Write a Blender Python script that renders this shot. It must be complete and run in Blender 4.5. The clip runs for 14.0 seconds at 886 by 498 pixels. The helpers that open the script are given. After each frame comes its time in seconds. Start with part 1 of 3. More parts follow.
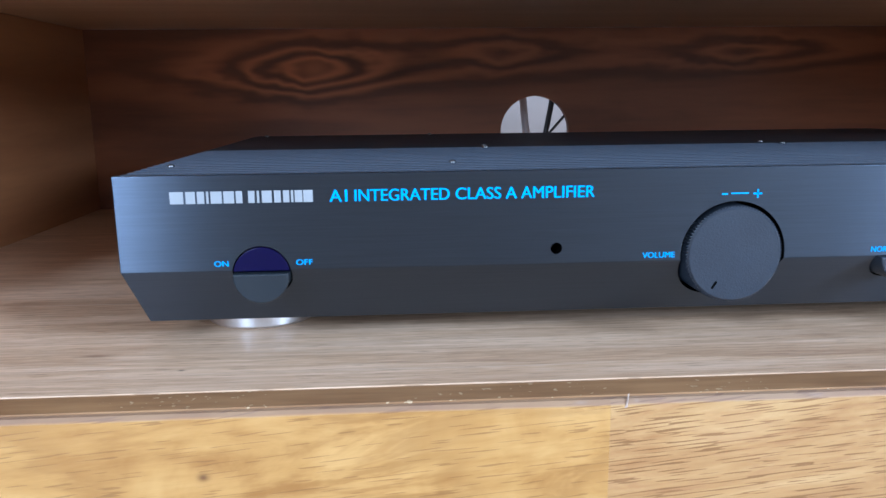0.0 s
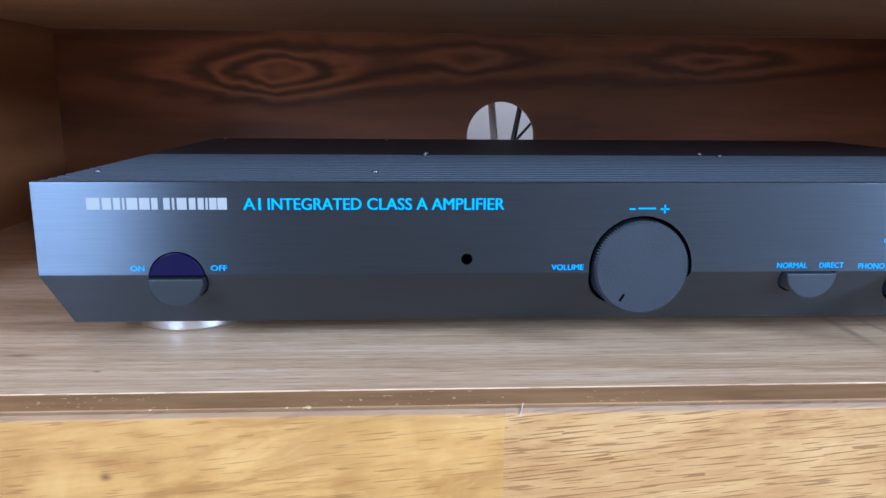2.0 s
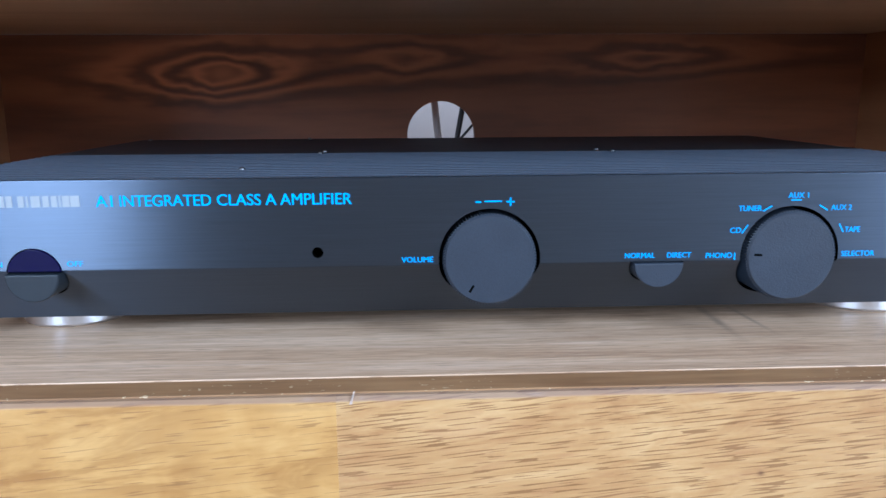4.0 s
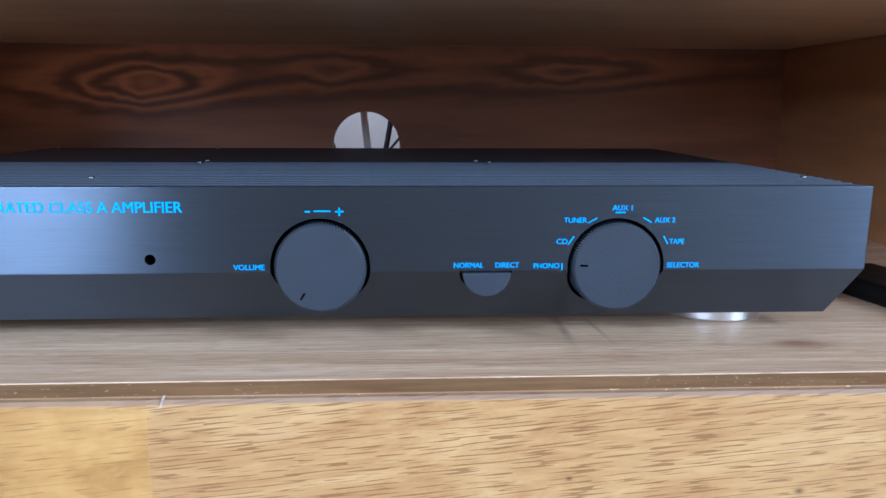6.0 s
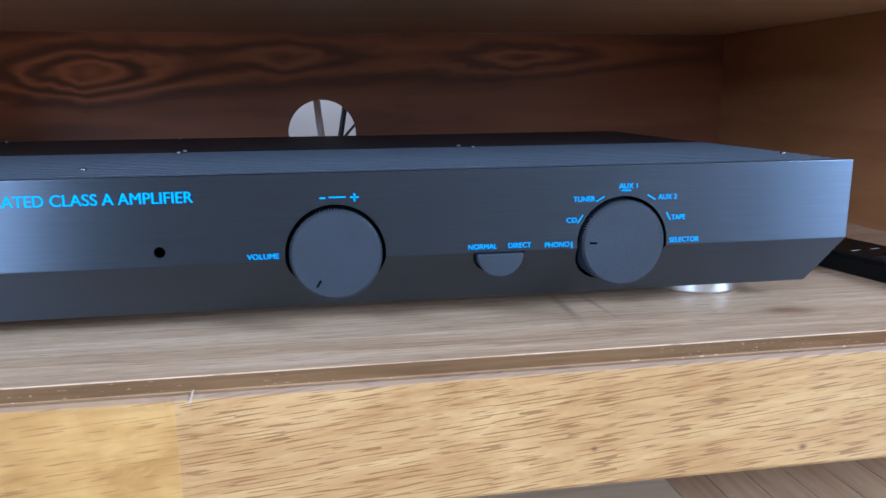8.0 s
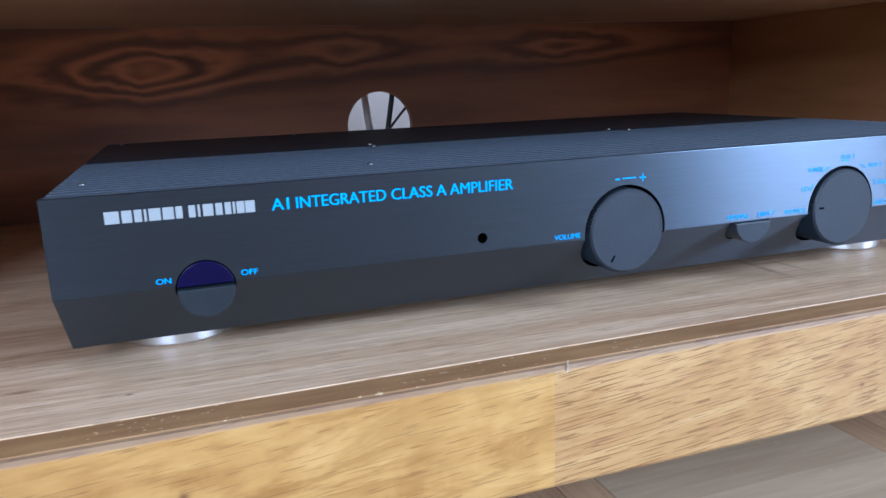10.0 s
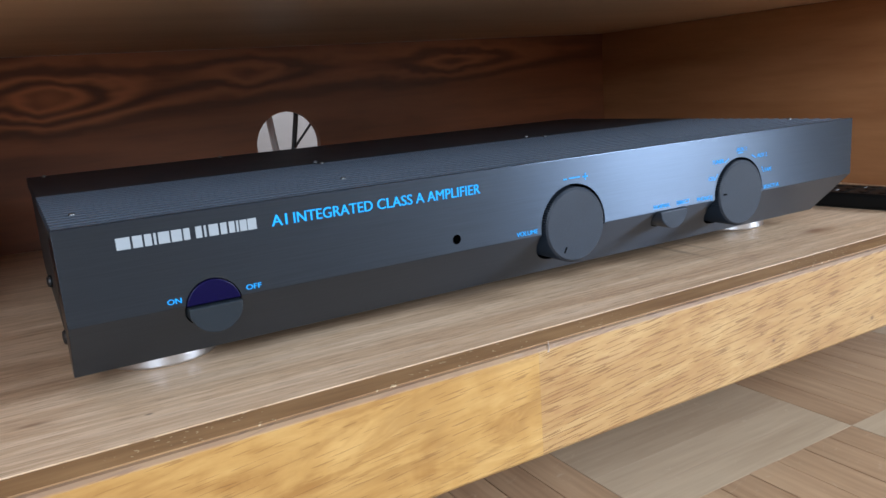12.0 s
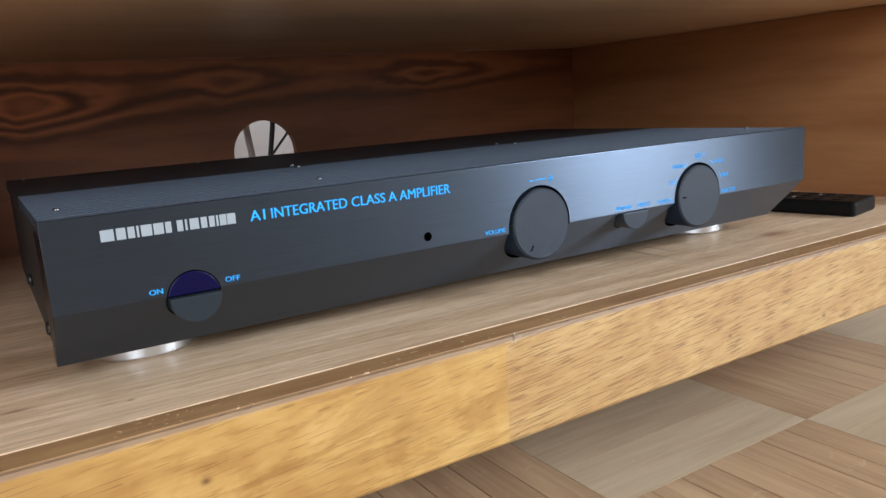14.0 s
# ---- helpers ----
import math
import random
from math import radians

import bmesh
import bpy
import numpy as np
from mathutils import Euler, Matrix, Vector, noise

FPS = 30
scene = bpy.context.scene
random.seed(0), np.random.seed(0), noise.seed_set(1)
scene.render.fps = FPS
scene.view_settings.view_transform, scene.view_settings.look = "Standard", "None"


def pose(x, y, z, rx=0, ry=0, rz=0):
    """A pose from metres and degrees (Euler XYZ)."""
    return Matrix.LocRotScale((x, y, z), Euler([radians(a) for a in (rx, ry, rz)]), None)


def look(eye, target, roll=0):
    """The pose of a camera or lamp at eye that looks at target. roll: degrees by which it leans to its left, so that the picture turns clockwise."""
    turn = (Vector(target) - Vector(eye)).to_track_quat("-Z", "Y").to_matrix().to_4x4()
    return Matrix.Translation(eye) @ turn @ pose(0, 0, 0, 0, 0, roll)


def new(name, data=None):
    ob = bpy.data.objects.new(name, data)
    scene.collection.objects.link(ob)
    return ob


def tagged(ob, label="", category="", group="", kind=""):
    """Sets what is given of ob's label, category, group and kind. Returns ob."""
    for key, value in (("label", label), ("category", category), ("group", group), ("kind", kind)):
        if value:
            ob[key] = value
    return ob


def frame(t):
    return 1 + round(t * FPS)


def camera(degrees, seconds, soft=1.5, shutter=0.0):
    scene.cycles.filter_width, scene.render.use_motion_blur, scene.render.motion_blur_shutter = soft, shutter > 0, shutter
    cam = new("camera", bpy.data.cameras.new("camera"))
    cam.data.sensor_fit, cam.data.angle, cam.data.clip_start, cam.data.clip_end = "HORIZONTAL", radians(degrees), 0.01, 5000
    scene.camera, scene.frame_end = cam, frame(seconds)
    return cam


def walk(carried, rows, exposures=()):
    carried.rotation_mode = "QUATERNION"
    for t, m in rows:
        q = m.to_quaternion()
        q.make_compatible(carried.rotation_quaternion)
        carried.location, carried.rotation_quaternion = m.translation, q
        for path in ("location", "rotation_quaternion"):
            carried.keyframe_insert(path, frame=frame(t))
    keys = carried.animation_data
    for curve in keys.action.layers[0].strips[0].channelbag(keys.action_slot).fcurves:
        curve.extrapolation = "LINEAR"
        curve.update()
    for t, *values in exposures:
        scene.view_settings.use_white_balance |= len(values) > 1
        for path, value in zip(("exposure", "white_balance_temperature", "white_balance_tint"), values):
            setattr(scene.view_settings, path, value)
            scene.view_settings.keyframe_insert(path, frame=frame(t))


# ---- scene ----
cam = camera(61.31, 14.0, shutter=0.3)
PATH = [
    (0, (-0.1222, -0.2608, 0.0941), (-0.0067, 1.6948, -0.3087), -0.59),
    (0.5, (-0.1110, -0.2607, 0.0971), (0.0064, 1.6940, -0.3097), -0.65),
    (1, (-0.0932, -0.2614, 0.0976), (0.0282, 1.6924, -0.3124), -0.32),
    (1.5, (-0.0888, -0.2652, 0.0992), (0.0243, 1.6884, -0.3135), 0.03),
    (2, (-0.0901, -0.2680, 0.0993), (0.0222, 1.6870, -0.3075), 0.46),
    (2.5, (-0.0817, -0.2705, 0.0986), (0.0185, 1.6864, -0.3022), 0.50),
    (3, (-0.0684, -0.2720, 0.0997), (0.0343, 1.6846, -0.3018), 0.33),
    (3.5, (-0.0490, -0.2749, 0.0982), (0.0554, 1.6814, -0.3043), -0.00),
    (4, (-0.0315, -0.2785, 0.0977), (0.0602, 1.6784, -0.3048), -0.29),
    (6.3, (0.0360, -0.2888, 0.0998), (0.1516, 1.6720, -0.2768), 0.53),
    (6.5, (0.0375, -0.2882, 0.1002), (0.1692, 1.6717, -0.2760), 0.60),
    (7, (0.0391, -0.2902, 0.1002), (0.1859, 1.6683, -0.2777), 0.26),
    (7.5, (0.0193, -0.2881, 0.1018), (0.2477, 1.6544, -0.3157), 0.06),
    (8, (-0.0060, -0.2873, 0.0969), (0.3138, 1.6447, -0.3094), -0.50),
    (8.5, (-0.0498, -0.2810, 0.0985), (0.3459, 1.6347, -0.3180), -0.66),
    (9, (-0.0976, -0.2723, 0.1005), (0.3791, 1.6223, -0.3275), -0.42),
    (9.2, (-0.1150, -0.2694, 0.1025), (0.3908, 1.6156, -0.3344), -0.62),
    (11.3, (-0.2249, -0.2674, 0.0989), (0.6505, 1.4795, -0.3276), -4.06),
    (11.5, (-0.2265, -0.2680, 0.1010), (0.6863, 1.4597, -0.3254), -4.10),
    (12, (-0.2278, -0.2733, 0.1050), (0.7347, 1.4276, -0.3198), -4.26),
    (12.5, (-0.2311, -0.2801, 0.1030), (0.7710, 1.3990, -0.3169), -3.91),
    (13, (-0.2335, -0.2857, 0.1007), (0.7787, 1.3898, -0.3093), -3.56),
    (13.5, (-0.2342, -0.2878, 0.1002), (0.7832, 1.3861, -0.3035), -3.53),
    (14, (-0.2347, -0.2884, 0.0998), (0.7888, 1.3852, -0.2892), -3.84),
]
EXPOSURES = [(0, 0.17, 5900, 16), (4, 0.13, 5850, 16), (9.2, 0.06, 5800, 15), (11.3, 0.02, 6050, 15), (12.4, -0.08, 7300, 15), (14, -0.08, 7500, 15)]
walk(cam, [(t, look(eye, target, roll)) for t, eye, target, roll in PATH], EXPOSURES)

# ---- light ----
world = bpy.data.worlds.new("sky")
scene.world = world
world.use_nodes = True
sky = world.node_tree.nodes.new("ShaderNodeTexSky")
sky.sky_type, sky.sun_disc, sky.sun_elevation, sky.sun_rotation = "NISHITA", False, radians(35), radians(60)
world.node_tree.links.new(sky.outputs[0], world.node_tree.nodes["Background"].inputs[0])
world.node_tree.nodes["Background"].inputs[1].default_value = 0.1

FLOOR = -0.105
SOUTH, EAST, WEST, NORTH, ROOF = -3.3, 2.6, -2.7, 0.78, 2.5
WINDOW_S = (-2.38, -1.42, 0.45, 2.3)
WINDOW_E = (-2.95, -1.8, 0.45, 2.3)


def window_lamp(name, eye, target, wide, high, watts, colour):
    lamp = bpy.data.lights.new(name, "AREA")
    lamp.shape, lamp.size, lamp.size_y, lamp.energy, lamp.color = "RECTANGLE", wide, high, watts, colour
    ob = new(name, lamp)
    ob.matrix_world = look(eye, target)
    return ob


DAY = (0.63, 0.81, 1.0)
SX, EY = (WINDOW_S[0] + WINDOW_S[1]) / 2, (WINDOW_E[0] + WINDOW_E[1]) / 2
window_lamp("window_light_south", (SX, SOUTH - 0.06, 1.375), (SX, 0, 0.7), 0.94, 1.83, 165, DAY)
window_lamp("window_light_east", (EAST + 0.06, EY, 1.375), (0, EY, 0.8), 1.13, 1.83, 275, DAY)


# ---- materials ----
class Net:
    """A material's node tree with short calls."""

    def __init__(self, name):
        self.mat = bpy.data.materials.new(name)
        self.mat.use_nodes = True
        self.tree = self.mat.node_tree
        self.bsdf = self.tree.nodes["Principled BSDF"]

    def node(self, kind, **inputs):
        made = self.tree.nodes.new(kind)
        for key, value in inputs.items():
            self.give(made.inputs[key.replace("_", " ")], value)
        return made

    def give(self, socket, value):
        if isinstance(value, bpy.types.NodeSocket):
            self.tree.links.new(value, socket)
        else:
            socket.default_value = value

    def math(self, op, a, b=0.0, c=0.0):
        made = self.tree.nodes.new("ShaderNodeMath")
        made.operation = op
        for socket, value in zip(made.inputs, (a, b, c)):
            self.give(socket, value)
        return made.outputs[0]

    def place(self, source="world"):
        """x, y, z of the place, in the world or in the object."""
        if source == "world":
            vec = self.tree.nodes.new("ShaderNodeNewGeometry").outputs["Position"]
        else:
            vec = self.tree.nodes.new("ShaderNodeTexCoord").outputs["Object"]
        split = self.tree.nodes.new("ShaderNodeSeparateXYZ")
        self.give(split.inputs[0], vec)
        return vec, split.outputs[0], split.outputs[1], split.outputs[2]

    def scaled(self, vec, x, y, z, shift=0.0):
        made = self.tree.nodes.new("ShaderNodeMapping")
        self.give(made.inputs["Vector"], vec)
        made.inputs["Scale"].default_value = (x, y, z)
        made.inputs["Location"].default_value = (shift, shift, shift)
        return made.outputs[0]

    def noise(self, vec, scale=1.0, detail=4.0, rough=0.55, distort=0.0):
        made = self.node("ShaderNodeTexNoise", Vector=vec, Scale=scale, Detail=detail, Roughness=rough, Distortion=distort)
        return made.outputs["Fac"]

    def ramp(self, fac, *stops):
        made = self.tree.nodes.new("ShaderNodeValToRGB")
        band = made.color_ramp
        while len(band.elements) < len(stops):
            band.elements.new(0.5)
        for element, (at, colour) in zip(band.elements, stops):
            element.position = at
            element.color = (*colour, 1) if isinstance(colour, tuple) else (colour, colour, colour, 1)
        self.give(made.inputs[0], fac)
        return made.outputs[0]

    def mix(self, fac, a, b, how="MIX"):
        made = self.tree.nodes.new("ShaderNodeMix")
        made.data_type, made.blend_type = "RGBA", how
        for socket, value in ((made.inputs[0], fac), (made.inputs[6], a), (made.inputs[7], b)):
            if isinstance(value, tuple) and len(value) == 3:
                value = (*value, 1)
            self.give(socket, value)
        return made.outputs[2]

    def bump(self, height, strength, distance=0.001):
        made = self.node("ShaderNodeBump", Strength=strength, Distance=distance, Height=height)
        self.give(self.bsdf.inputs["Normal"], made.outputs[0])

    def blob(self, a, b, a0, b0, ra, rb, point=2.0):
        """1 at the place (a0, b0), falling to 0 about the radii ra, rb away; point under 2 gives it sharp ends along a."""
        da = self.math("ABSOLUTE", self.math("MULTIPLY", self.math("SUBTRACT", a, a0), 1 / ra))
        db = self.math("MULTIPLY", self.math("SUBTRACT", b, b0), 1 / rb)
        square = self.math("ADD", self.math("POWER", da, point), self.math("MULTIPLY", db, db))
        return self.math("POWER", 2.718, self.math("MULTIPLY", square, -1.0))

    def set(self, **inputs):
        for key, value in inputs.items():
            if isinstance(value, tuple) and len(value) == 3:
                value = (*value, 1)
            self.give(self.bsdf.inputs[key.replace("_", " ")], value)
        return self.mat


def veneer(name, dark, light, along="x", rough=0.4, knots=(), rings=26.0, ring_amount=0.5, coat=0.2, phase=0.0):
    """Lacquered wood veneer, its grain along x or y; knots are rows of (along, across, length, height, rings)."""
    net = Net(name)
    vec, x, y, z = net.place()
    a = x if along == "x" else y
    b = z
    stretch = (1.0, 9.0, 9.0) if along == "x" else (9.0, 1.0, 9.0)
    warp = net.noise(net.scaled(vec, *[5.0 * s for s in stretch]), 1.0, 3.0, 0.5)
    sway = net.noise(net.scaled(vec, 22, 22, 48, 5.0), 1.0, 2.0)
    field = net.math("ADD", net.math("MULTIPLY", b, rings), net.math("MULTIPLY", warp, 1.1))
    for at, over, long, high, many in knots:
        field = net.math("ADD", field, net.math("MULTIPLY", net.blob(net.math("MULTIPLY_ADD", sway, 0.05, a), net.math("MULTIPLY_ADD", sway, 0.016, b), at + 0.025, over + 0.008, long, high, 1.35), many))
    wave = net.math("MULTIPLY_ADD", net.math("SINE", net.math("MULTIPLY_ADD", field, 6.283, phase)), 0.5, 0.5)
    fine = net.noise(net.scaled(vec, *[26.0 * s for s in stretch]), 1.0, 5.0, 0.65)
    broad = net.noise(net.scaled(vec, *[2.0 * s for s in stretch], 3.1), 1.0, 2.0, 0.5)
    streak = net.noise(net.scaled(vec, *[7.0 * s for s in stretch], 1.7), 1.0, 3.0, 0.5)
    fac = net.math("ADD", net.math("MULTIPLY", wave, ring_amount), net.math("MULTIPLY", fine, 0.3))
    fac = net.math("ADD", fac, net.math("MULTIPLY", streak, 0.35))
    fac = net.math("ADD", fac, net.math("MULTIPLY", net.math("SUBTRACT", broad, 0.5), 0.5))
    colour = net.ramp(fac, (0.25, dark), (0.85, light))
    for n, (at, over, long, high, many) in enumerate(knots[:3]):
        # pale sapwood bands that follow the rings round a knot
        amount = (0.95, 0.4, 0.4)[n]
        near = net.math("MULTIPLY", net.blob(a, b, at, over, long * 1.6, high * 1.4), net.math("POWER", wave, 1.6))
        colour = net.mix(net.math("MULTIPLY", near, amount), colour, tuple(2.1 * c for c in light))
    if knots:
        at, over, long, high, many = knots[0]
        core = net.math("MULTIPLY", net.blob(a, b, at + 0.002, over + 0.001, long * 0.2, high * 0.42), 0.75)
        colour = net.mix(core, colour, tuple(1.9 * c for c in light))
    net.bump(fine, 0.08, 0.0006)
    return net.set(Base_Color=colour, Roughness=net.math("MULTIPLY_ADD", fine, 0.15, rough), Coat_Weight=coat, Coat_Roughness=0.25)


def shelf_wood():
    net = Net("oak shelf top")
    vec, x, y, z = net.place()
    fine = net.noise(net.scaled(vec, 38, 620, 620), 1.0, 5.0, 0.7)
    mid = net.noise(net.scaled(vec, 5, 70, 70, 2.0), 1.0, 4.0, 0.55, 0.4)
    broad = net.noise(net.scaled(vec, 2.2, 14, 14, 7.0), 1.0, 2.0)
    fac = net.math("ADD", net.math("MULTIPLY", fine, 0.42), net.math("ADD", net.math("MULTIPLY", mid, 0.4), net.math("MULTIPLY", broad, 0.22)))
    colour = net.ramp(fac, (0.38, (0.36, 0.2, 0.118)), (0.5, (0.62, 0.41, 0.257)), (0.62, (0.77, 0.555, 0.39)))
    knot = net.math("MULTIPLY", net.blob(x, y, 0.2, 0.008, 0.012, 0.0055), net.math("MULTIPLY_ADD", fine, 1.3, 0.15))
    colour = net.mix(knot, colour, (0.2, 0.07, 0.03))
    small = net.math("MULTIPLY", net.blob(x, y, -0.236, 0.012, 0.006, 0.0016), 0.75)
    colour = net.mix(small, colour, (0.16, 0.07, 0.035))
    speck = net.blob(x, y, -0.2, -0.006, 0.0012, 0.0006)
    colour = net.mix(speck, colour, (0.03, 0.02, 0.015))
    grain = net.noise(net.scaled(vec, 7, 330, 1, 8.0), 1.0, 3.0, 0.6, 0.3)
    colour = net.mix(net.ramp(grain, (0.46, 0.32), (0.56, 0.0)), colour, (0.38, 0.225, 0.14))
    thin = net.noise(net.scaled(vec, 5, 760, 1, 11.0), 1.0, 2.0)
    colour = net.mix(net.ramp(thin, (0.66, 0.0), (0.72, 0.4)), colour, (0.9, 0.76, 0.6))
    pores = net.noise(net.scaled(vec, 75, 1500, 1, 6.0), 1.0, 1.0)
    colour = net.mix(net.ramp(pores, (0.6, 0.0), (0.66, 0.45)), colour, (0.2, 0.11, 0.06))
    # two smudges of pencil in front of the amplifier
    one = net.math("MULTIPLY", net.blob(x, y, 0.1035, 0.034, 0.0022, 0.022), net.math("MULTIPLY_ADD", mid, 0.9, 0.05))
    two = net.math("MULTIPLY", net.blob(net.math("MULTIPLY_ADD", y, 0.08, x), y, 0.1217, 0.034, 0.0012, 0.016), 0.45)
    colour = net.mix(one, colour, (0.06, 0.05, 0.045))
    colour = net.mix(two, colour, (0.07, 0.055, 0.05))
    net.bump(fine, 0.14, 0.0005)
    rough = net.math("MULTIPLY_ADD", mid, 0.2, 0.36)
    return net.set(Base_Color=colour, Roughness=rough, Coat_Weight=0.1, Coat_Roughness=0.35)


def lipping_wood():
    net = Net("dark varnished lipping")
    vec, x, y, z = net.place()
    fine = net.noise(net.scaled(vec, 30, 260, 260), 1.0, 4.0)
    broad = net.noise(net.scaled(vec, 16, 60, 60, 4.0), 1.0, 3.0)
    colour = net.ramp(net.math("MULTIPLY_ADD", broad, 0.5, net.math("MULTIPLY", fine, 0.5)), (0.35, (0.22, 0.105, 0.043)), (0.65, (0.37, 0.2, 0.088)))
    specks = net.noise(net.scaled(vec, 420, 620, 620), 1.0, 1.0)
    near = net.noise(net.scaled(vec, 9, 30, 30, 9.0), 1.0, 1.0)
    worn = net.math("MULTIPLY", net.math("GREATER_THAN", specks, 0.69), net.math("GREATER_THAN", near, 0.5))
    colour = net.mix(net.math("MULTIPLY", worn, 0.8), colour, (0.62, 0.46, 0.28))
    net.bump(fine, 0.1, 0.0004)
    return net.set(Base_Color=colour, Roughness=0.55)


def apron_wood(name, curly):
    """Oak front board: short dark pores, or a smooth curly figure."""
    net = Net(name)
    vec, x, y, z = net.place()
    tilt = net.math("MULTIPLY_ADD", x, -0.09, z)
    lay = net.node("ShaderNodeCombineXYZ", X=x, Y=tilt, Z=0.0).outputs[0]
    broad = net.noise(net.scaled(lay, 11, 40, 1, 1.0), 1.0, 5.0, 0.65, 1.6)
    fine = net.noise(net.scaled(lay, 30, 420, 1), 1.0, 4.0, 0.6)
    if curly:
        figure = net.noise(net.scaled(lay, 34, 22, 1, 5.0), 1.0, 3.0, 0.5, 1.4)
        fac = net.math("ADD", net.math("MULTIPLY", broad, 0.5), net.math("ADD", net.math("MULTIPLY", figure, 0.35), net.math("MULTIPLY", fine, 0.15)))
        colour = net.ramp(fac, (0.36, (0.33, 0.15, 0.038)), (0.5, (0.47, 0.25, 0.075)), (0.64, (0.58, 0.34, 0.12)))
        arch = net.math("ADD", net.math("MULTIPLY", tilt, 60.0), net.math("MULTIPLY", broad, 1.6))
        for at, over, long, high, many in ((-0.25, -0.03, 0.09, 0.02, 2.2), (-0.11, -0.035, 0.06, 0.018, 1.6)):
            arch = net.math("ADD", arch, net.math("MULTIPLY", net.blob(x, z, at, over, long, high, 1.4), many))
        lines = net.math("MULTIPLY_ADD", net.math("SINE", net.math("MULTIPLY", arch, 6.283)), 0.5, 0.5)
        lines = net.math("POWER", lines, 7.0)
        colour = net.mix(net.math("MULTIPLY", lines, net.math("MULTIPLY", figure, 0.55)), colour, (0.24, 0.1, 0.025))
        pore_at, amount = 0.68, 0.5
    else:
        fac = net.math("ADD", net.math("MULTIPLY", broad, 0.7), net.math("MULTIPLY", fine, 0.3))
        colour = net.ramp(fac, (0.34, (0.35, 0.17, 0.062)), (0.48, (0.44, 0.245, 0.095)), (0.64, (0.54, 0.335, 0.145)))
        pore_at, amount = 0.6, 0.7
    pores = net.noise(net.scaled(lay, 68, 1500, 1, 3.0), 1.0, 0.0, 0.4, 0.1)
    pores = net.ramp(pores, (pore_at, 0.0), (pore_at + 0.035, 1.0))
    colour = net.mix(net.math("MULTIPLY", pores, amount), colour, (0.19, 0.08, 0.025))
    dots = ((-0.185, -0.022, 0.0014), (0.091, -0.033, 0.001), (0.177, -0.04, 0.0015), (-0.26, -0.03, 0.001))
    for at, over, r in dots:
        colour = net.mix(net.math("MULTIPLY", net.blob(x, z, at, over, r * 1.2, r * 0.9), 0.75), colour, (0.07, 0.02, 0.01))
    for at, long in ((0.011, 0.0025), (-0.048, 0.0008), (-0.066, 0.002), (0.15, 0.003)):
        colour = net.mix(net.math("MULTIPLY", net.blob(x, z, at, -0.0016, long, 0.0005), net.math("MULTIPLY", fine, 0.7)), colour, (0.6, 0.48, 0.4))
    if not curly:
        fleck = net.noise(net.scaled(lay, 34, 120, 1, 21.0), 1.0, 3.0, 0.65, 1.0)
        colour = net.mix(net.ramp(fleck, (0.56, 0.0), (0.68, 0.32)), colour, (0.36, 0.17, 0.075))
    ragged = net.math("MULTIPLY_ADD", net.math("SUBTRACT", broad, 0.5), 0.0016, z)
    arris = net.ramp(net.math("MULTIPLY_ADD", ragged, 200.0, 1.0), (0.45, 0.0), (0.6, 0.7))
    colour = net.mix(arris, colour, (0.2, 0.125, 0.095))
    net.bump(net.math("SUBTRACT", fine, net.math("MULTIPLY", pores, 0.7)), 0.16, 0.0005)
    rough = net.math("MULTIPLY_ADD", arris, 0.4, net.math("MULTIPLY_ADD", fine, 0.2, 0.36))
    return net.set(Base_Color=colour, Roughness=rough, Coat_Weight=net.math("MULTIPLY_ADD", arris, -0.15, 0.15), Coat_Roughness=0.3)


def brushed(name, colour, rough, aniso, grain=0.05):
    """Anodised aluminium brushed along x."""
    net = Net(name)
    vec, x, y, z = net.place()
    lines = net.noise(net.scaled(vec, 26, 1500, 1500), 1.0, 4.0, 0.7)
    cloud = net.noise(net.scaled(vec, 12, 16, 16), 1.0, 3.0)
    up = net.node("ShaderNodeCombineXYZ", X=0.0, Y=0.0, Z=1.0).outputs[0]
    tone = net.math("MULTIPLY_ADD", lines, 0.5, net.math("MULTIPLY_ADD", cloud, 0.16, 0.67))
    shade = net.mix(1.0, colour, net.node("ShaderNodeCombineColor", Red=tone, Green=tone, Blue=tone).outputs[0], "MULTIPLY")
    net.bump(lines, grain, 0.0003)
    return net.set(Base_Color=shade, Metallic=0.92, Roughness=net.math("MULTIPLY_ADD", lines, 0.06, rough), Anisotropic=aniso, Tangent=up)


def plain(name, colour, rough=0.5, metal=0.0, speckle=0.12, scale=900.0, bump=0.05, **more):
    net = Net(name)
    vec, x, y, z = net.place("object")
    grit = net.noise(vec, scale, 3.0)
    cloud = net.noise(vec, scale / 25, 3.0)
    mixed = net.math("MULTIPLY_ADD", net.math("ADD", grit, cloud), speckle, 1.0 - speckle)
    shade = net.mix(1.0, colour, net.node("ShaderNodeCombineColor", Red=mixed, Green=mixed, Blue=mixed).outputs[0], "MULTIPLY")
    net.bump(grit, bump, 0.0003)
    return net.set(Base_Color=shade, Roughness=net.math("MULTIPLY_ADD", cloud, 0.1, rough - 0.05), Metallic=metal, **more)


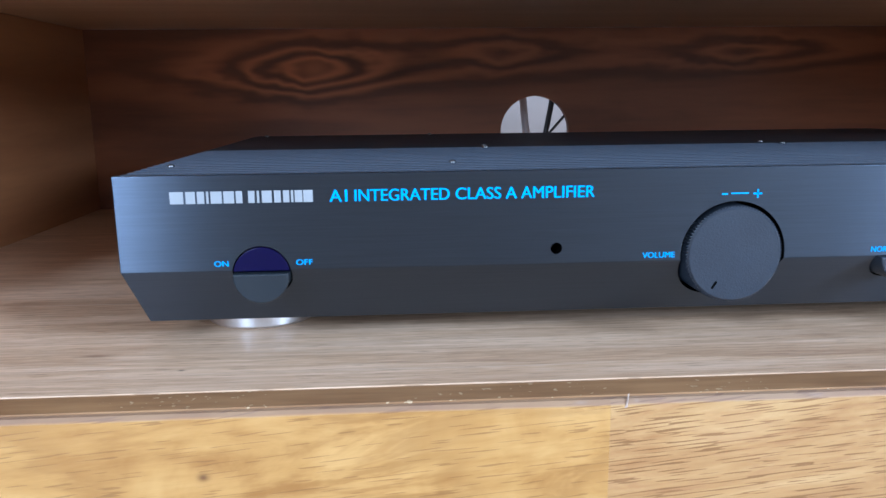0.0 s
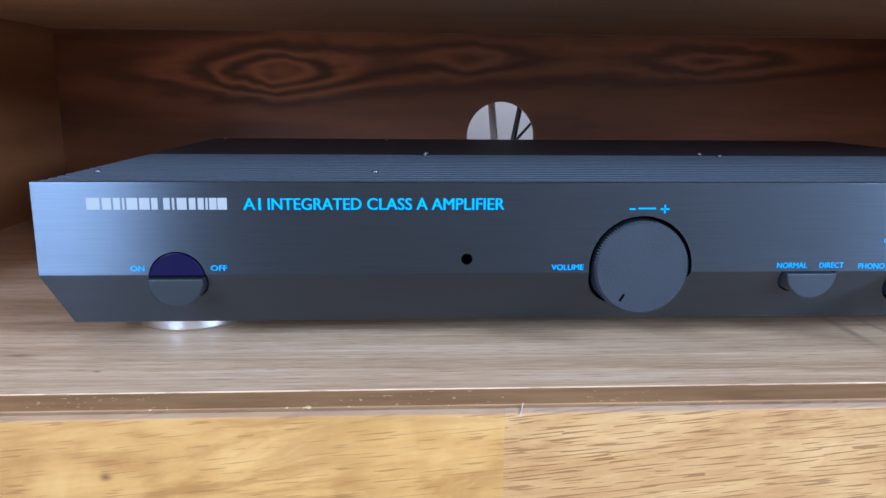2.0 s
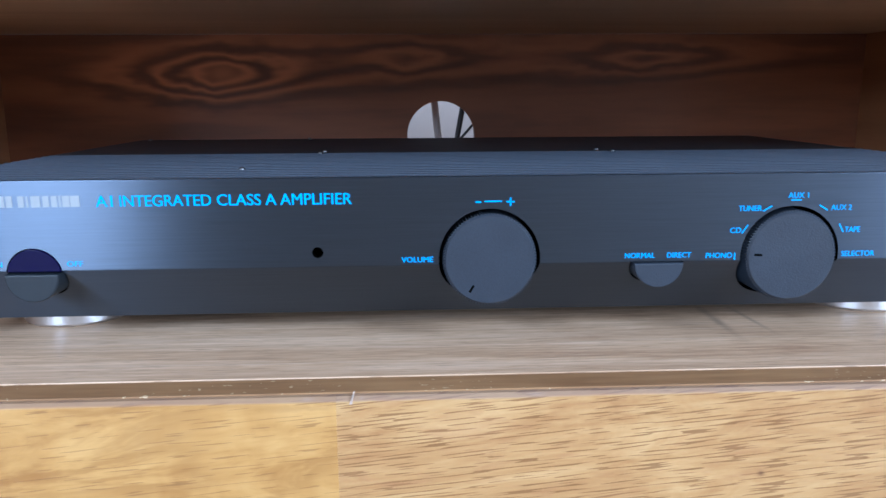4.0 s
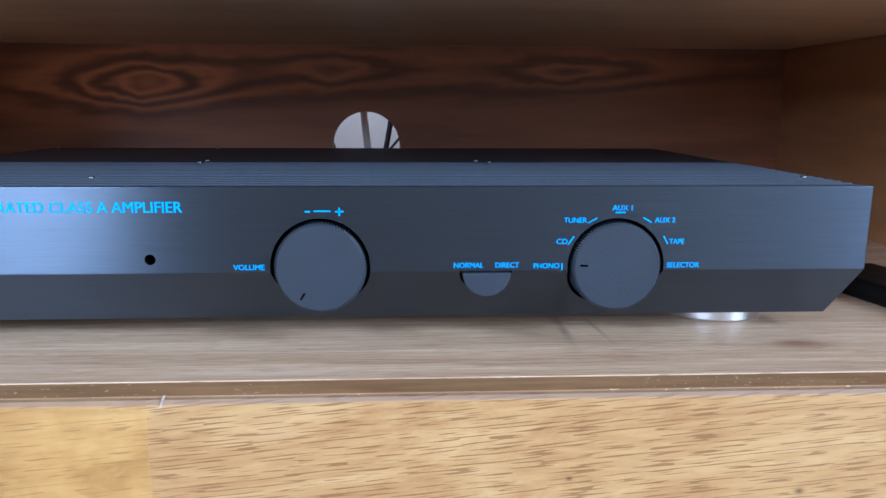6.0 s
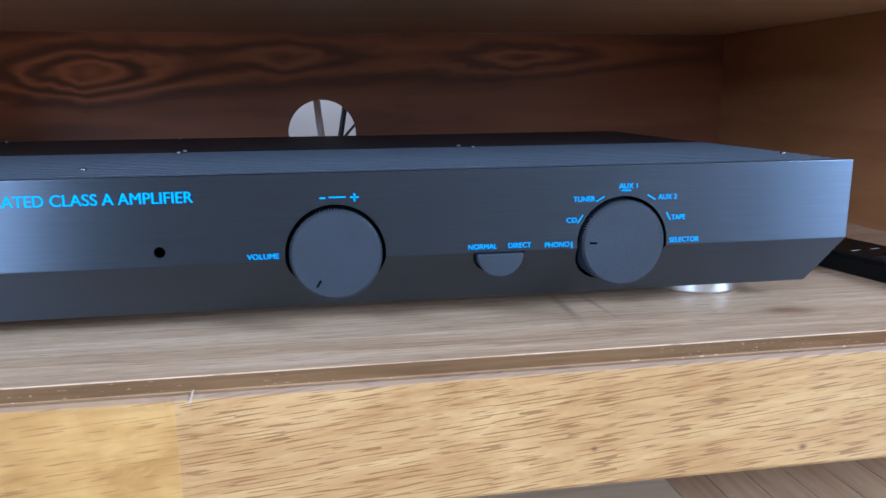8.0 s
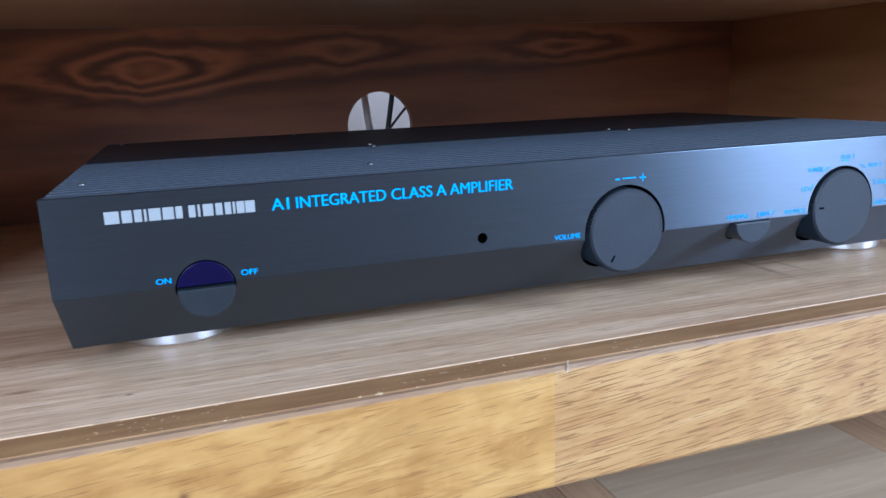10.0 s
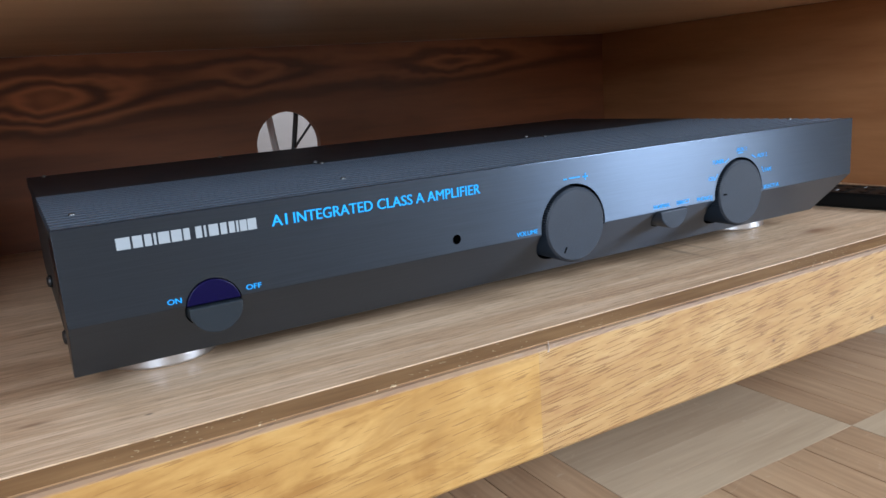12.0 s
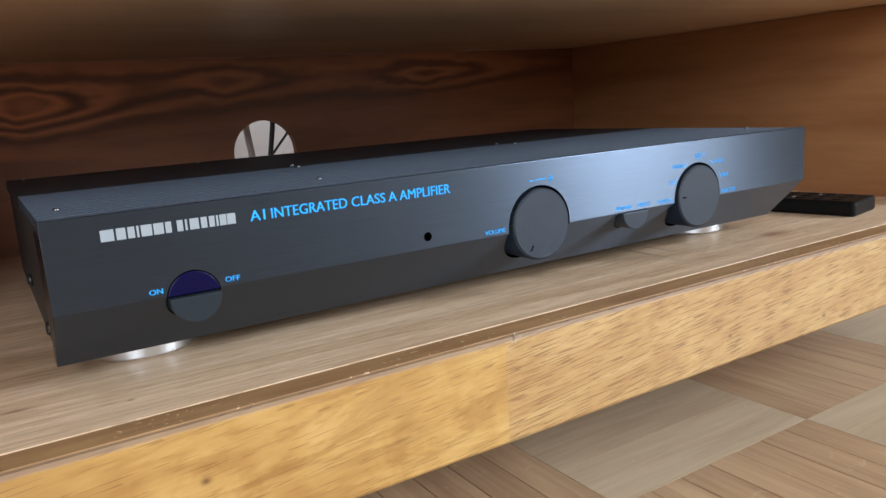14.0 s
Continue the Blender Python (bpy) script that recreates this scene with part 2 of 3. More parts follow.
def parquet_wood(name, low, high):
    net = Net(name)
    vec, x, y, z = net.place("object")
    chance = net.tree.nodes.new("ShaderNodeObjectInfo").outputs["Random"]
    island = net.tree.nodes.new("ShaderNodeNewGeometry").outputs["Random Per Island"]
    tone = net.math("FRACT", net.math("ADD", chance, island))
    off = net.node("ShaderNodeCombineXYZ", X=net.math("MULTIPLY", tone, 9.0), Y=net.math("MULTIPLY", tone, 5.0), Z=0.0).outputs[0]
    moved = net.node("ShaderNodeVectorMath")
    net.give(moved.inputs[0], vec)
    net.give(moved.inputs[1], off)
    fine = net.noise(net.scaled(moved.outputs[0], 16, 260, 260), 1.0, 5.0, 0.6)
    broad = net.noise(net.scaled(moved.outputs[0], 7, 40, 40), 1.0, 3.0, 0.5, 0.5)
    grain = net.math("MULTIPLY_ADD", fine, 0.5, net.math("MULTIPLY", broad, 0.5))
    colour = net.ramp(net.math("MULTIPLY_ADD", tone, 0.16, net.math("SUBTRACT", grain, 0.08)), (0.33, low), (0.67, high))
    scratch = net.noise(net.scaled(moved.outputs[0], 90, 60, 60), 1.0, 4.0, 0.6, 2.0)
    colour = net.mix(net.ramp(scratch, (0.64, 0.0), (0.72, 0.35)), colour, (0.6, 0.46, 0.33))
    net.bump(fine, 0.1, 0.0005)
    return net.set(Base_Color=colour, Roughness=net.math("MULTIPLY_ADD", broad, 0.2, 0.35))


SHELF = shelf_wood()
LIPPING = lipping_wood()
APRON_CURLY = apron_wood("curly oak board", True)
APRON_OAK = apron_wood("pored oak board", False)
BACK_KNOTS = ((-0.1934, 0.1165, 0.075, 0.021, 3.3), (-0.03, 0.127, 0.08, 0.016, 1.9), (0.184, 0.13, 0.085, 0.013, 2.1), (0.05, 0.06, 0.2, 0.03, 1.0))
BACK_WOOD = veneer("knotty brown back veneer", (0.13, 0.036, 0.012), (0.33, 0.108, 0.04), "x", 0.5, BACK_KNOTS, 14.0, 0.25, 0.1, 7.5)
SIDE_WOOD = veneer("brown side veneer", (0.31, 0.122, 0.047), (0.56, 0.265, 0.112), "y", 0.42, (), 20.0, 0.14)
TOP_WOOD = veneer("brown upper veneer", (0.6, 0.37, 0.21), (0.82, 0.57, 0.37), "x", 0.36, (), 24.0, 0.25)
PANEL = brushed("brushed black aluminium", (0.062, 0.08, 0.108), 0.27, 1.0, 0.06)
BARE = plain("bare pale wood", (0.5, 0.39, 0.32), 0.5)
# one aluminium in two tones: shade painted on flanks, sky light on tops
FIN_SHADED = plain("black anodised fin flank with painted shade", (0.02, 0.025, 0.033), 0.6, 0.0, 0.1, 700.0, 0.03, Specular_IOR_Level=0.2)
FIN_LIT = plain("black anodised fin top with painted sky light", (0.076, 0.1, 0.135), 0.45, 0.3, 0.1, 700.0, 0.03)
STEEL = plain("black painted steel", (0.022, 0.021, 0.021), 0.5)
REAR = plain("black anodised rear plate", (0.018, 0.023, 0.031), 0.5, 0.3, 0.1, 700.0, 0.03)
KNOB = plain("satin grey black plastic", (0.022, 0.03, 0.043), 0.45, 0.0, 0.4, 1500.0, 0.35, Specular_IOR_Level=0.35)
BUTTON = plain("dark smoked plastic", (0.016, 0.022, 0.028), 0.35, 0.0, 0.2, 1200.0, 0.05, Specular_IOR_Level=0.3)
VIOLET = plain("violet sensor window", (0.003, 0.0022, 0.03), 0.32, 0.0, 0.35, 900.0, 0.03, Specular_IOR_Level=0.12)
# black of the pointer lines, and of the shade painted inside the bores
INK_AND_SHADE = plain("matt black ink and painted recess shade", (0.002, 0.002, 0.002), 0.95, 0.0, 0.1, 900.0, 0.0, Specular_IOR_Level=0.0)
BLACK = plain("black plastic", (0.012, 0.012, 0.013), 0.4)
SCREW = plain("dull steel screw", (0.2, 0.21, 0.22), 0.4, 1.0, 0.1)
CHROME = plain("turned silver aluminium", (0.72, 0.72, 0.74), 0.34, 1.0, 0.1)
BLUE = plain("bright blue print", (0.001, 0.36, 0.88), 0.6, 0.0, 0.05, 900.0, 0.0, Specular_IOR_Level=0.1)
SILVER = plain("pale silver print", (0.28, 0.31, 0.335), 0.5, 0.0, 0.05, 900.0, 0.0)
REMOTE = plain("satin black plastic", (0.005, 0.005, 0.005), 0.45, 0.0, 0.1, 900.0, 0.02, Specular_IOR_Level=0.15)
GREY = plain("grey rubber", (0.16, 0.16, 0.17), 0.5)
PALE_CABLE = plain("pale grey cable sheath", (0.5, 0.46, 0.44), 0.5)
GREIGE = plain("greige wall paint", (0.37, 0.315, 0.29), 0.85, 0.0, 0.06, 60.0, 0.1)
PLASTER = plain("grey wall plaster", (0.36, 0.345, 0.325), 0.85, 0.0, 0.06, 60.0, 0.1)
PALE_STRIP = parquet_wood("pale worn parquet strip", (0.39, 0.275, 0.18), (0.53, 0.395, 0.27))
BROWN_STRIP = parquet_wood("brown worn parquet strip", (0.32, 0.185, 0.105), (0.52, 0.335, 0.2))
GAP = plain("dark joint", (0.05, 0.03, 0.02), 0.8)


# ---- building ----
def thing(name, at, label, category, group="", kind=""):
    ob = new(name)
    ob.location = at
    ob.empty_display_size = 0.05
    return tagged(ob, label, category, group, kind)


def root_of(ob):
    at = Vector(ob.location)
    while ob.parent:
        ob = ob.parent
        at += Vector(ob.location)
    return at


def part(name, bm, material, parent=None, label="", smooth=False):
    """Links a bmesh, made in world places, as one mesh object under a thing or a part."""
    if parent:
        bmesh.ops.translate(bm, vec=-root_of(parent), verts=bm.verts)
    mesh = bpy.data.meshes.new(name)
    bmesh.ops.recalc_face_normals(bm, faces=bm.faces)
    bm.to_mesh(mesh)
    bm.free()
    mesh.materials.append(material)
    for face in mesh.polygons:
        face.use_smooth = smooth
    ob = new(name, mesh)
    ob.parent = parent
    return tagged(ob, label)


def box(x0, x1, y0, y1, z0, z1, bevel=0.0, steps=2, bm=None):
    bm = bm or bmesh.new()
    made = bmesh.ops.create_cube(bm, size=1)["verts"]
    for v in made:
        v.co = Vector(((x0 + x1) / 2 + v.co.x * (x1 - x0), (y0 + y1) / 2 + v.co.y * (y1 - y0), (z0 + z1) / 2 + v.co.z * (z1 - z0)))
    if bevel:
        edges = list({e for v in made for e in v.link_edges})
        bmesh.ops.bevel(bm, geom=edges, offset=bevel, segments=steps, affect="EDGES", profile=0.5)
    return bm


def prism_x(profile, x0, x1, bevel=0.0, steps=2):
    """A profile of (y, z) drawn out along x."""
    bm = bmesh.new()
    low = [bm.verts.new((x0, y, z)) for y, z in profile]
    face = bm.faces.new(low)
    out = bmesh.ops.extrude_face_region(bm, geom=[face])["geom"]
    bmesh.ops.translate(bm, vec=(x1 - x0, 0, 0), verts=[g for g in out if isinstance(g, bmesh.types.BMVert)])
    bmesh.ops.recalc_face_normals(bm, faces=bm.faces)
    if bevel:
        bmesh.ops.bevel(bm, geom=bm.edges[:], offset=bevel, segments=steps, affect="EDGES", profile=0.5)
    return bm


def prism_y(profile, y0, y1, bevel=0.0):
    """A profile of (x, z) drawn out along y, the rim at y0 bevelled."""
    bm = bmesh.new()
    front = [bm.verts.new((x, y0, z)) for x, z in profile]
    face = bm.faces.new(front)
    out = bmesh.ops.extrude_face_region(bm, geom=[face])["geom"]
    moved = [g for g in out if isinstance(g, bmesh.types.BMVert)]
    bmesh.ops.translate(bm, vec=(0, y1 - y0, 0), verts=moved)
    bmesh.ops.recalc_face_normals(bm, faces=bm.faces)
    if bevel:
        rim = [e for e in bm.edges if all(abs(v.co.y - y0) < 1e-7 for v in e.verts)]
        bmesh.ops.bevel(bm, geom=rim, offset=bevel, segments=2, affect="EDGES", profile=0.5)
    return bm


def circle(cx, cz, r, n=64, start=0.0, end=360.0):
    full = end - start >= 360
    count = n if full else n + 1
    return [(cx + r * math.cos(radians(start + (end - start) * k / n)), cz + r * math.sin(radians(start + (end - start) * k / n))) for k in range(count)]


def turned(profile, cx, cy, n=64):
    """A profile of (radius, z) turned about an upright axis."""
    bm = bmesh.new()
    rings = [[bm.verts.new((cx + r * math.cos(2 * math.pi * k / n), cy + r * math.sin(2 * math.pi * k / n), z)) for k in range(n)] for r, z in profile]
    for a, b in zip(rings, rings[1:]):
        for k in range(n):
            bm.faces.new((a[k], a[(k + 1) % n], b[(k + 1) % n], b[k]))
    bm.faces.new(rings[0])
    bm.faces.new(rings[-1])
    return bm


def tube(points, r, n=10):
    """A round cable along a line of points."""
    bm = bmesh.new()
    rings = []
    for k, p in enumerate(points):
        way = (Vector(points[min(k + 1, len(points) - 1)]) - Vector(points[max(k - 1, 0)])).normalized()
        side = way.cross(Vector((0, 1, 0.01))).normalized()
        up = way.cross(side)
        rings.append([bm.verts.new(Vector(p) + r * (math.cos(2 * math.pi * i / n) * side + math.sin(2 * math.pi * i / n) * up)) for i in range(n)])
    for a, b in zip(rings, rings[1:]):
        for i in range(n):
            bm.faces.new((a[i], a[(i + 1) % n], b[(i + 1) % n], b[i]))
    bm.faces.new(rings[0])
    bm.faces.new(rings[-1])
    return bm


def cut(bm, cutters):
    """The bmesh with the shapes of the cutters taken out."""
    def holder(b):
        mesh = bpy.data.meshes.new("work")
        b.to_mesh(mesh)
        b.free()
        return new("work", mesh)

    body = holder(bm)
    tools = [holder(c) for c in cutters]
    for tool in tools:
        mod = body.modifiers.new("cut", "BOOLEAN")
        mod.object, mod.operation, mod.solver = tool, "DIFFERENCE", "EXACT"
    done = bpy.data.meshes.new_from_object(body.evaluated_get(bpy.context.evaluated_depsgraph_get()))
    out = bmesh.new()
    out.from_mesh(done)
    for ob in (body, *tools):
        bpy.data.objects.remove(ob)
    bpy.data.meshes.remove(done)
    return out


def letters(text, x0, x1, z0, z1, y, weight=0.0):
    """Raised print of the words between x0 and x1, facing the front."""
    curve = bpy.data.curves.new("work", "FONT")
    curve.body, curve.size, curve.offset, curve.extrude, curve.resolution_u = text, 1.0, weight, 0.0, 4
    ob = new("work", curve)
    mesh = bpy.data.meshes.new_from_object(ob.evaluated_get(bpy.context.evaluated_depsgraph_get()))
    bm = bmesh.new()
    bm.from_mesh(mesh)
    bpy.data.objects.remove(ob)
    xs = [v.co.x for v in bm.verts]
    ys = [v.co.y for v in bm.verts]
    for v in bm.verts:
        v.co = Vector((x0 + (v.co.x - min(xs)) / (max(xs) - min(xs)) * (x1 - x0), y, z0 + (v.co.y - min(ys)) / (max(ys) - min(ys)) * (z1 - z0)))
    # a second, shifted print thickens the strokes
    twin = bmesh.ops.duplicate(bm, geom=bm.verts[:] + bm.edges[:] + bm.faces[:])["geom"]
    bmesh.ops.translate(bm, vec=((z1 - z0) * 0.045, -0.00003, 0), verts=[g for g in twin if isinstance(g, bmesh.types.BMVert)])
    return bm


# ---- room ----
def wall_with_opening(name, axis, at, thick, a0, a1, z0, z1, hole):
    """A wall along x (axis 'y') or along y (axis 'x') with one opening."""
    h0, h1, hz0, hz1 = hole
    bm = bmesh.new()
    for p0, p1, q0, q1 in ((a0, h0, z0, z1), (h1, a1, z0, z1), (h0, h1, z0, hz0), (h0, h1, hz1, z1)):
        if axis == "y":
            box(p0, p1, min(at, at + thick), max(at, at + thick), q0, q1, bm=bm)
        else:
            box(min(at, at + thick), max(at, at + thick), p0, p1, q0, q1, bm=bm)
    return tagged(part(name, bm, PLASTER), "plain grey plastered wall with a window opening", "wall", kind="structure")


wall_with_opening("wall_south", "y", SOUTH, -0.2, WEST, EAST, FLOOR, ROOF, WINDOW_S)
wall_with_opening("wall_east", "x", EAST, 0.2, SOUTH, NORTH, FLOOR, ROOF, WINDOW_E)
tagged(part("wall_north", box(WEST, EAST, NORTH, NORTH + 0.2, FLOOR, ROOF), GREIGE), "plain greige wall behind the cabinet", "wall", kind="structure")
tagged(part("wall_west", box(WEST - 0.2, WEST, SOUTH, NORTH, FLOOR, ROOF), PLASTER), "plain grey plastered wall", "wall", kind="structure")
tagged(part("ceiling", box(WEST - 0.2, EAST + 0.2, SOUTH - 0.2, NORTH + 0.2, ROOF, ROOF + 0.15), PLASTER), "plain grey room ceiling", "ceiling", kind="structure")
floor = tagged(part("floor", box(WEST - 0.2, EAST + 0.2, SOUTH - 0.2, NORTH + 0.2, FLOOR - 0.1, FLOOR - 0.006), GAP), "worn mosaic parquet floor in a basket pattern", "floor", kind="structure")

# ---- cabinet ----
LEFT, RIGHT, BACK, CEIL, FRONT = -0.381, 0.383, 0.4, 0.1505, -0.0425
cabinet = thing("media_cabinet", (-0.009, 0.19, FLOOR), "low oak media cabinet with an open compartment", "cabinet")
part("shelf", box(LEFT, RIGHT, -0.0262, BACK, -0.02, 0.0, 0.0002), SHELF, cabinet, "pale oak shelf with fine grain and scratches")
part("lipping", box(LEFT - 0.02, RIGHT + 0.02, -0.0396, -0.0265, -0.018, -0.0003, 0.0002), LIPPING, cabinet, "dark varnished wooden edge strip with worn specks")


def board(x0, x1, material, label):
    profile = [(-0.0205, -0.0485), (-0.0205, -0.0205), (-0.0398, -0.0205), (-0.0398, -0.0008), (-0.0414, -0.001), (FRONT, -0.0026), (FRONT, -0.047), (-0.0415, -0.0485)]
    part("front_board", prism_x(profile, x0, x1), material, cabinet, label)


board(LEFT - 0.02, -0.05653, APRON_CURLY, "honey oak front board with curly figure")
board(-0.0565, RIGHT + 0.02, APRON_OAK, "pale oak front board with short dark pores")
splinter = bmesh.new()
tips = [splinter.verts.new(p) for p in ((-0.0522, FRONT - 0.0001, -0.0036), (-0.0511, FRONT - 0.0001, -0.0034), (-0.0502, -0.0408, 0.0006), (-0.0507, -0.0412, 0.0005), (-0.0512, FRONT - 0.0005, -0.0012))]
for ends in ((0, 1, 4), (1, 2, 4), (2, 3, 4), (3, 0, 4), (0, 3, 2, 1)):
    splinter.faces.new([tips[k] for k in ends])
part("splinter", splinter, BARE, cabinet, "pale raised splinter on the board's edge")
part("side_panel", box(LEFT - 0.02, LEFT - 0.0002, -0.0262, 0.415, -0.0485, CEIL, 0.0006), SIDE_WOOD, cabinet)
part("side_panel", box(RIGHT + 0.0002, RIGHT + 0.02, -0.0262, 0.415, -0.0485, CEIL, 0.0006), SIDE_WOOD, cabinet)
part("upper_panel", box(LEFT - 0.02, RIGHT + 0.02, -0.03, 0.415, CEIL + 0.0002, CEIL + 0.02, 0.001), TOP_WOOD, cabinet, "brown wooden panel over the compartment")
hole = prism_y(circle(-0.001, 0.0625, 0.0302, 72), BACK - 0.02, BACK + 0.03)
part("back_panel", cut(box(LEFT, RIGHT, BACK, BACK + 0.008, -0.02, CEIL - 0.0002), [hole]), BACK_WOOD, cabinet, "dark brown veneered back with a knot and a round cable hole")
for lx in (LEFT + 0.01, RIGHT - 0.03):
    for ly in (0.12, 0.37):
        part("leg", box(lx, lx + 0.03, ly, ly + 0.03, FLOOR, -0.02, 0.002), SIDE_WOOD, cabinet)

# ---- cables behind the round hole ----
def cable(points, r, material, label):
    steps = []
    for a, b in zip(points, points[1:]):
        steps += [tuple(Vector(a).lerp(Vector(b), k / 6)) for k in range(6)]
    ob = part("cable", tube(steps + [points[-1]], r), material, None, label, True)
    tagged(ob, category="cable", group="cables behind the cabinet")


cable([(0.034, 0.438, 0.2), (0.026, 0.438, 0.12), (0.021, 0.438, 0.085), (0.0155, 0.438, 0.055), (0.0, 0.44, -0.03), (-0.03, 0.46, FLOOR + 0.003)], 0.0026, BLACK, "thick black cable hanging behind the cabinet back")
cable([(-0.01, 0.441, 0.2), (-0.006, 0.441, 0.1), (-0.003, 0.441, 0.07), (0.0, 0.441, 0.045), (0.01, 0.45, -0.04), (0.02, 0.47, FLOOR + 0.004)], 0.0034, PALE_CABLE, "pale grey flat cable hanging behind the cabinet back")
cable([(0.09, 0.446, 0.16), (0.045, 0.446, 0.085), (0.012, 0.446, 0.048), (-0.02, 0.446, 0.0), (-0.06, 0.47, FLOOR + 0.002)], 0.0013, BLACK, "thin black wire crossing behind the cabinet back")
cable([(-0.07, 0.436, 0.17), (-0.05, 0.436, 0.09), (-0.035, 0.436, 0.06), (-0.028, 0.436, 0.03), (-0.03, 0.46, FLOOR + 0.003)], 0.003, BLACK, "black cable at the edge of the round hole")

# ---- amplifier ----
amp = thing("amplifier", (0, 0.13, 0), "low black brushed-aluminium stereo amplifier with ribbed top on the shelf", "amplifier")
TOPZ, CREASE, BASE, DEEP = 0.068, 0.0342, 0.0088, 0.2665
VOL, SEL, POW, MID = (-0.0006, 0.0362), (0.1168, 0.0359), (-0.1711, 0.0325), (0.0646, 0.0343)
profile = [(0.0, TOPZ), (0.0, CREASE), (0.0258, BASE), (0.031, BASE), (0.031, 0.0615), (0.0035, 0.0615), (0.0035, TOPZ)]
bores = [prism_y(circle(*VOL, 0.0195, 96), -0.01, 0.0285), prism_y(circle(*SEL, 0.0195, 96), -0.01, 0.0285),
         prism_y(circle(*POW, 0.01035, 64), -0.01, 0.026), prism_y(circle(-0.0659, 0.0397, 0.0021, 32), -0.01, 0.012),
         prism_y(circle(*MID, 0.0105, 48, 180, 360), -0.01, 0.026)]
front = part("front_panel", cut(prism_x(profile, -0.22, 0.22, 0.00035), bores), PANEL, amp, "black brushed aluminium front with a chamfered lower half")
# bore walls are the panel's metal, coloured black to paint the gaps' shade
front.data.materials.append(INK_AND_SHADE)
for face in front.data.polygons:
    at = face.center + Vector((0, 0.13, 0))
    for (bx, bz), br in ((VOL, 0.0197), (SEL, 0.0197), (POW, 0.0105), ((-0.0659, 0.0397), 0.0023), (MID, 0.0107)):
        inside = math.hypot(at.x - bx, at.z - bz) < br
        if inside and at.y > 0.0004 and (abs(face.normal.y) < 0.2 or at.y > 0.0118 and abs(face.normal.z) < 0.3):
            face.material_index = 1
part("casing", box(-0.2185, 0.2185, 0.0312, DEEP, BASE + 0.0005, 0.0612, 0.0006), STEEL, amp, "black painted steel case")
sink = part("heatsink", box(-0.2195, 0.2195, 0.0038, 0.1285, 0.0614, 0.063), STEEL, amp, "black aluminium ribbed top")
FIN_PITCH, FIN_HALF = 0.00735, 0.0015
first = part("fin", box(-0.2195, 0.2195, 0.0075 - FIN_HALF, 0.0075 + FIN_HALF, 0.063, 0.0678, 0.0003, 1), FIN_SHADED, sink)
first.data.materials.append(FIN_LIT)
# faces that look up take the paler tone, as if lit from above
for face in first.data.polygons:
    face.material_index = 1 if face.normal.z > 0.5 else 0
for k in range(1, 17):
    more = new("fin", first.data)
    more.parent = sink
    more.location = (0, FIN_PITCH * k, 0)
part("rear_plate", box(-0.2195, 0.2195, 0.1293, DEEP, 0.0614, 0.0677, 0.0006), REAR, amp, "flat black rear top plate")


def top_screw(x, y, r=0.0022):
    part("screw", turned([(r, 0.0675), (r, 0.0682), (r * 0.7, 0.0688), (r * 0.45, 0.0688), (r * 0.4, 0.0682)], x, y, 20), SCREW, amp, "small steel screw", True)


for sx, sy in ((-0.1005, 0.0369), (-0.0775, 0.1222), (-0.0765, 0.135), (-0.1, 0.258), (0.0732, 0.135), (0.079, 0.1222), (0.211, 0.0369), (-0.2105, 0.0369), (-0.21, 0.256)):
    top_screw(sx, sy, 0.0014)


def side_screw(y, z):
    bm = turned([(0.0032, 0.0), (0.0032, 0.001), (0.0024, 0.0022), (0.0014, 0.0024), (0.0013, 0.0012)], 0, 0, 24)
    bmesh.ops.transform(bm, matrix=pose(-0.2186, y, z, 0, -90, 0), verts=bm.verts)
    part("side_screw", bm, BLACK, amp, "black button-head screw", True)


side_screw(0.041, 0.021)
side_screw(0.152, 0.022)


def knob(cx, cz, name, label, mark):
    """A knurled disc sunk in a round recess, with an engraved pointer."""
    face, back, r, teeth = -0.0018, 0.027, 0.0181, 96
    bm = bmesh.new()
    rings = []
    for y, grow, notch in ((face, 0.0168 / r, 0), (face + 0.0006, 0.0174 / r, 0), (face + 0.001, 1.0, 0.0009), (back, 1.0, 0.0009)):
        rings.append([bm.verts.new((cx + (r * grow - notch * (k % 2)) * math.cos(math.pi * k / teeth), y, cz + (r * grow - notch * (k % 2)) * math.sin(math.pi * k / teeth))) for k in range(2 * teeth)])
    for a, b in zip(rings, rings[1:]):
        for k in range(2 * teeth):
            bm.faces.new((a[k], a[(k + 1) % (2 * teeth)], b[(k + 1) % (2 * teeth)], b[k]))
    bm.faces.new(rings[0])
    bm.faces.new(rings[-1])
    ob = part(name, bm, KNOB, amp, label)
    bm = box(-0.00045, 0.00045, face - 0.00012, face + 0.001, 0.0116, 0.0148, 0.0001, 1)
    bmesh.ops.transform(bm, matrix=pose(cx, 0, cz, 0, mark, 0), verts=bm.verts)
    part("pointer", bm, INK_AND_SHADE, ob, "engraved black pointer line")


knob(*VOL, "volume_knob", "large knurled satin grey volume knob", -148)
knob(*SEL, "selector_knob", "large knurled satin grey selector knob", -87)
part("sensor_window", prism_y(circle(*POW, 0.0099, 48, 8, 172), -0.0004, 0.02, 0.0003), VIOLET, amp, "glossy violet half-round sensor window")
part("power_button", prism_y(circle(*POW, 0.0098, 48, 175, 365), -0.0028, 0.024, 0.0006), BUTTON, amp, "dark half-round power button")
part("mode_switch", prism_y(circle(MID[0] + 0.0002, MID[1] - 0.0004, 0.0096, 48, 180, 360), -0.002, 0.024, 0.0005), KNOB, amp, "grey half-round mode switch")
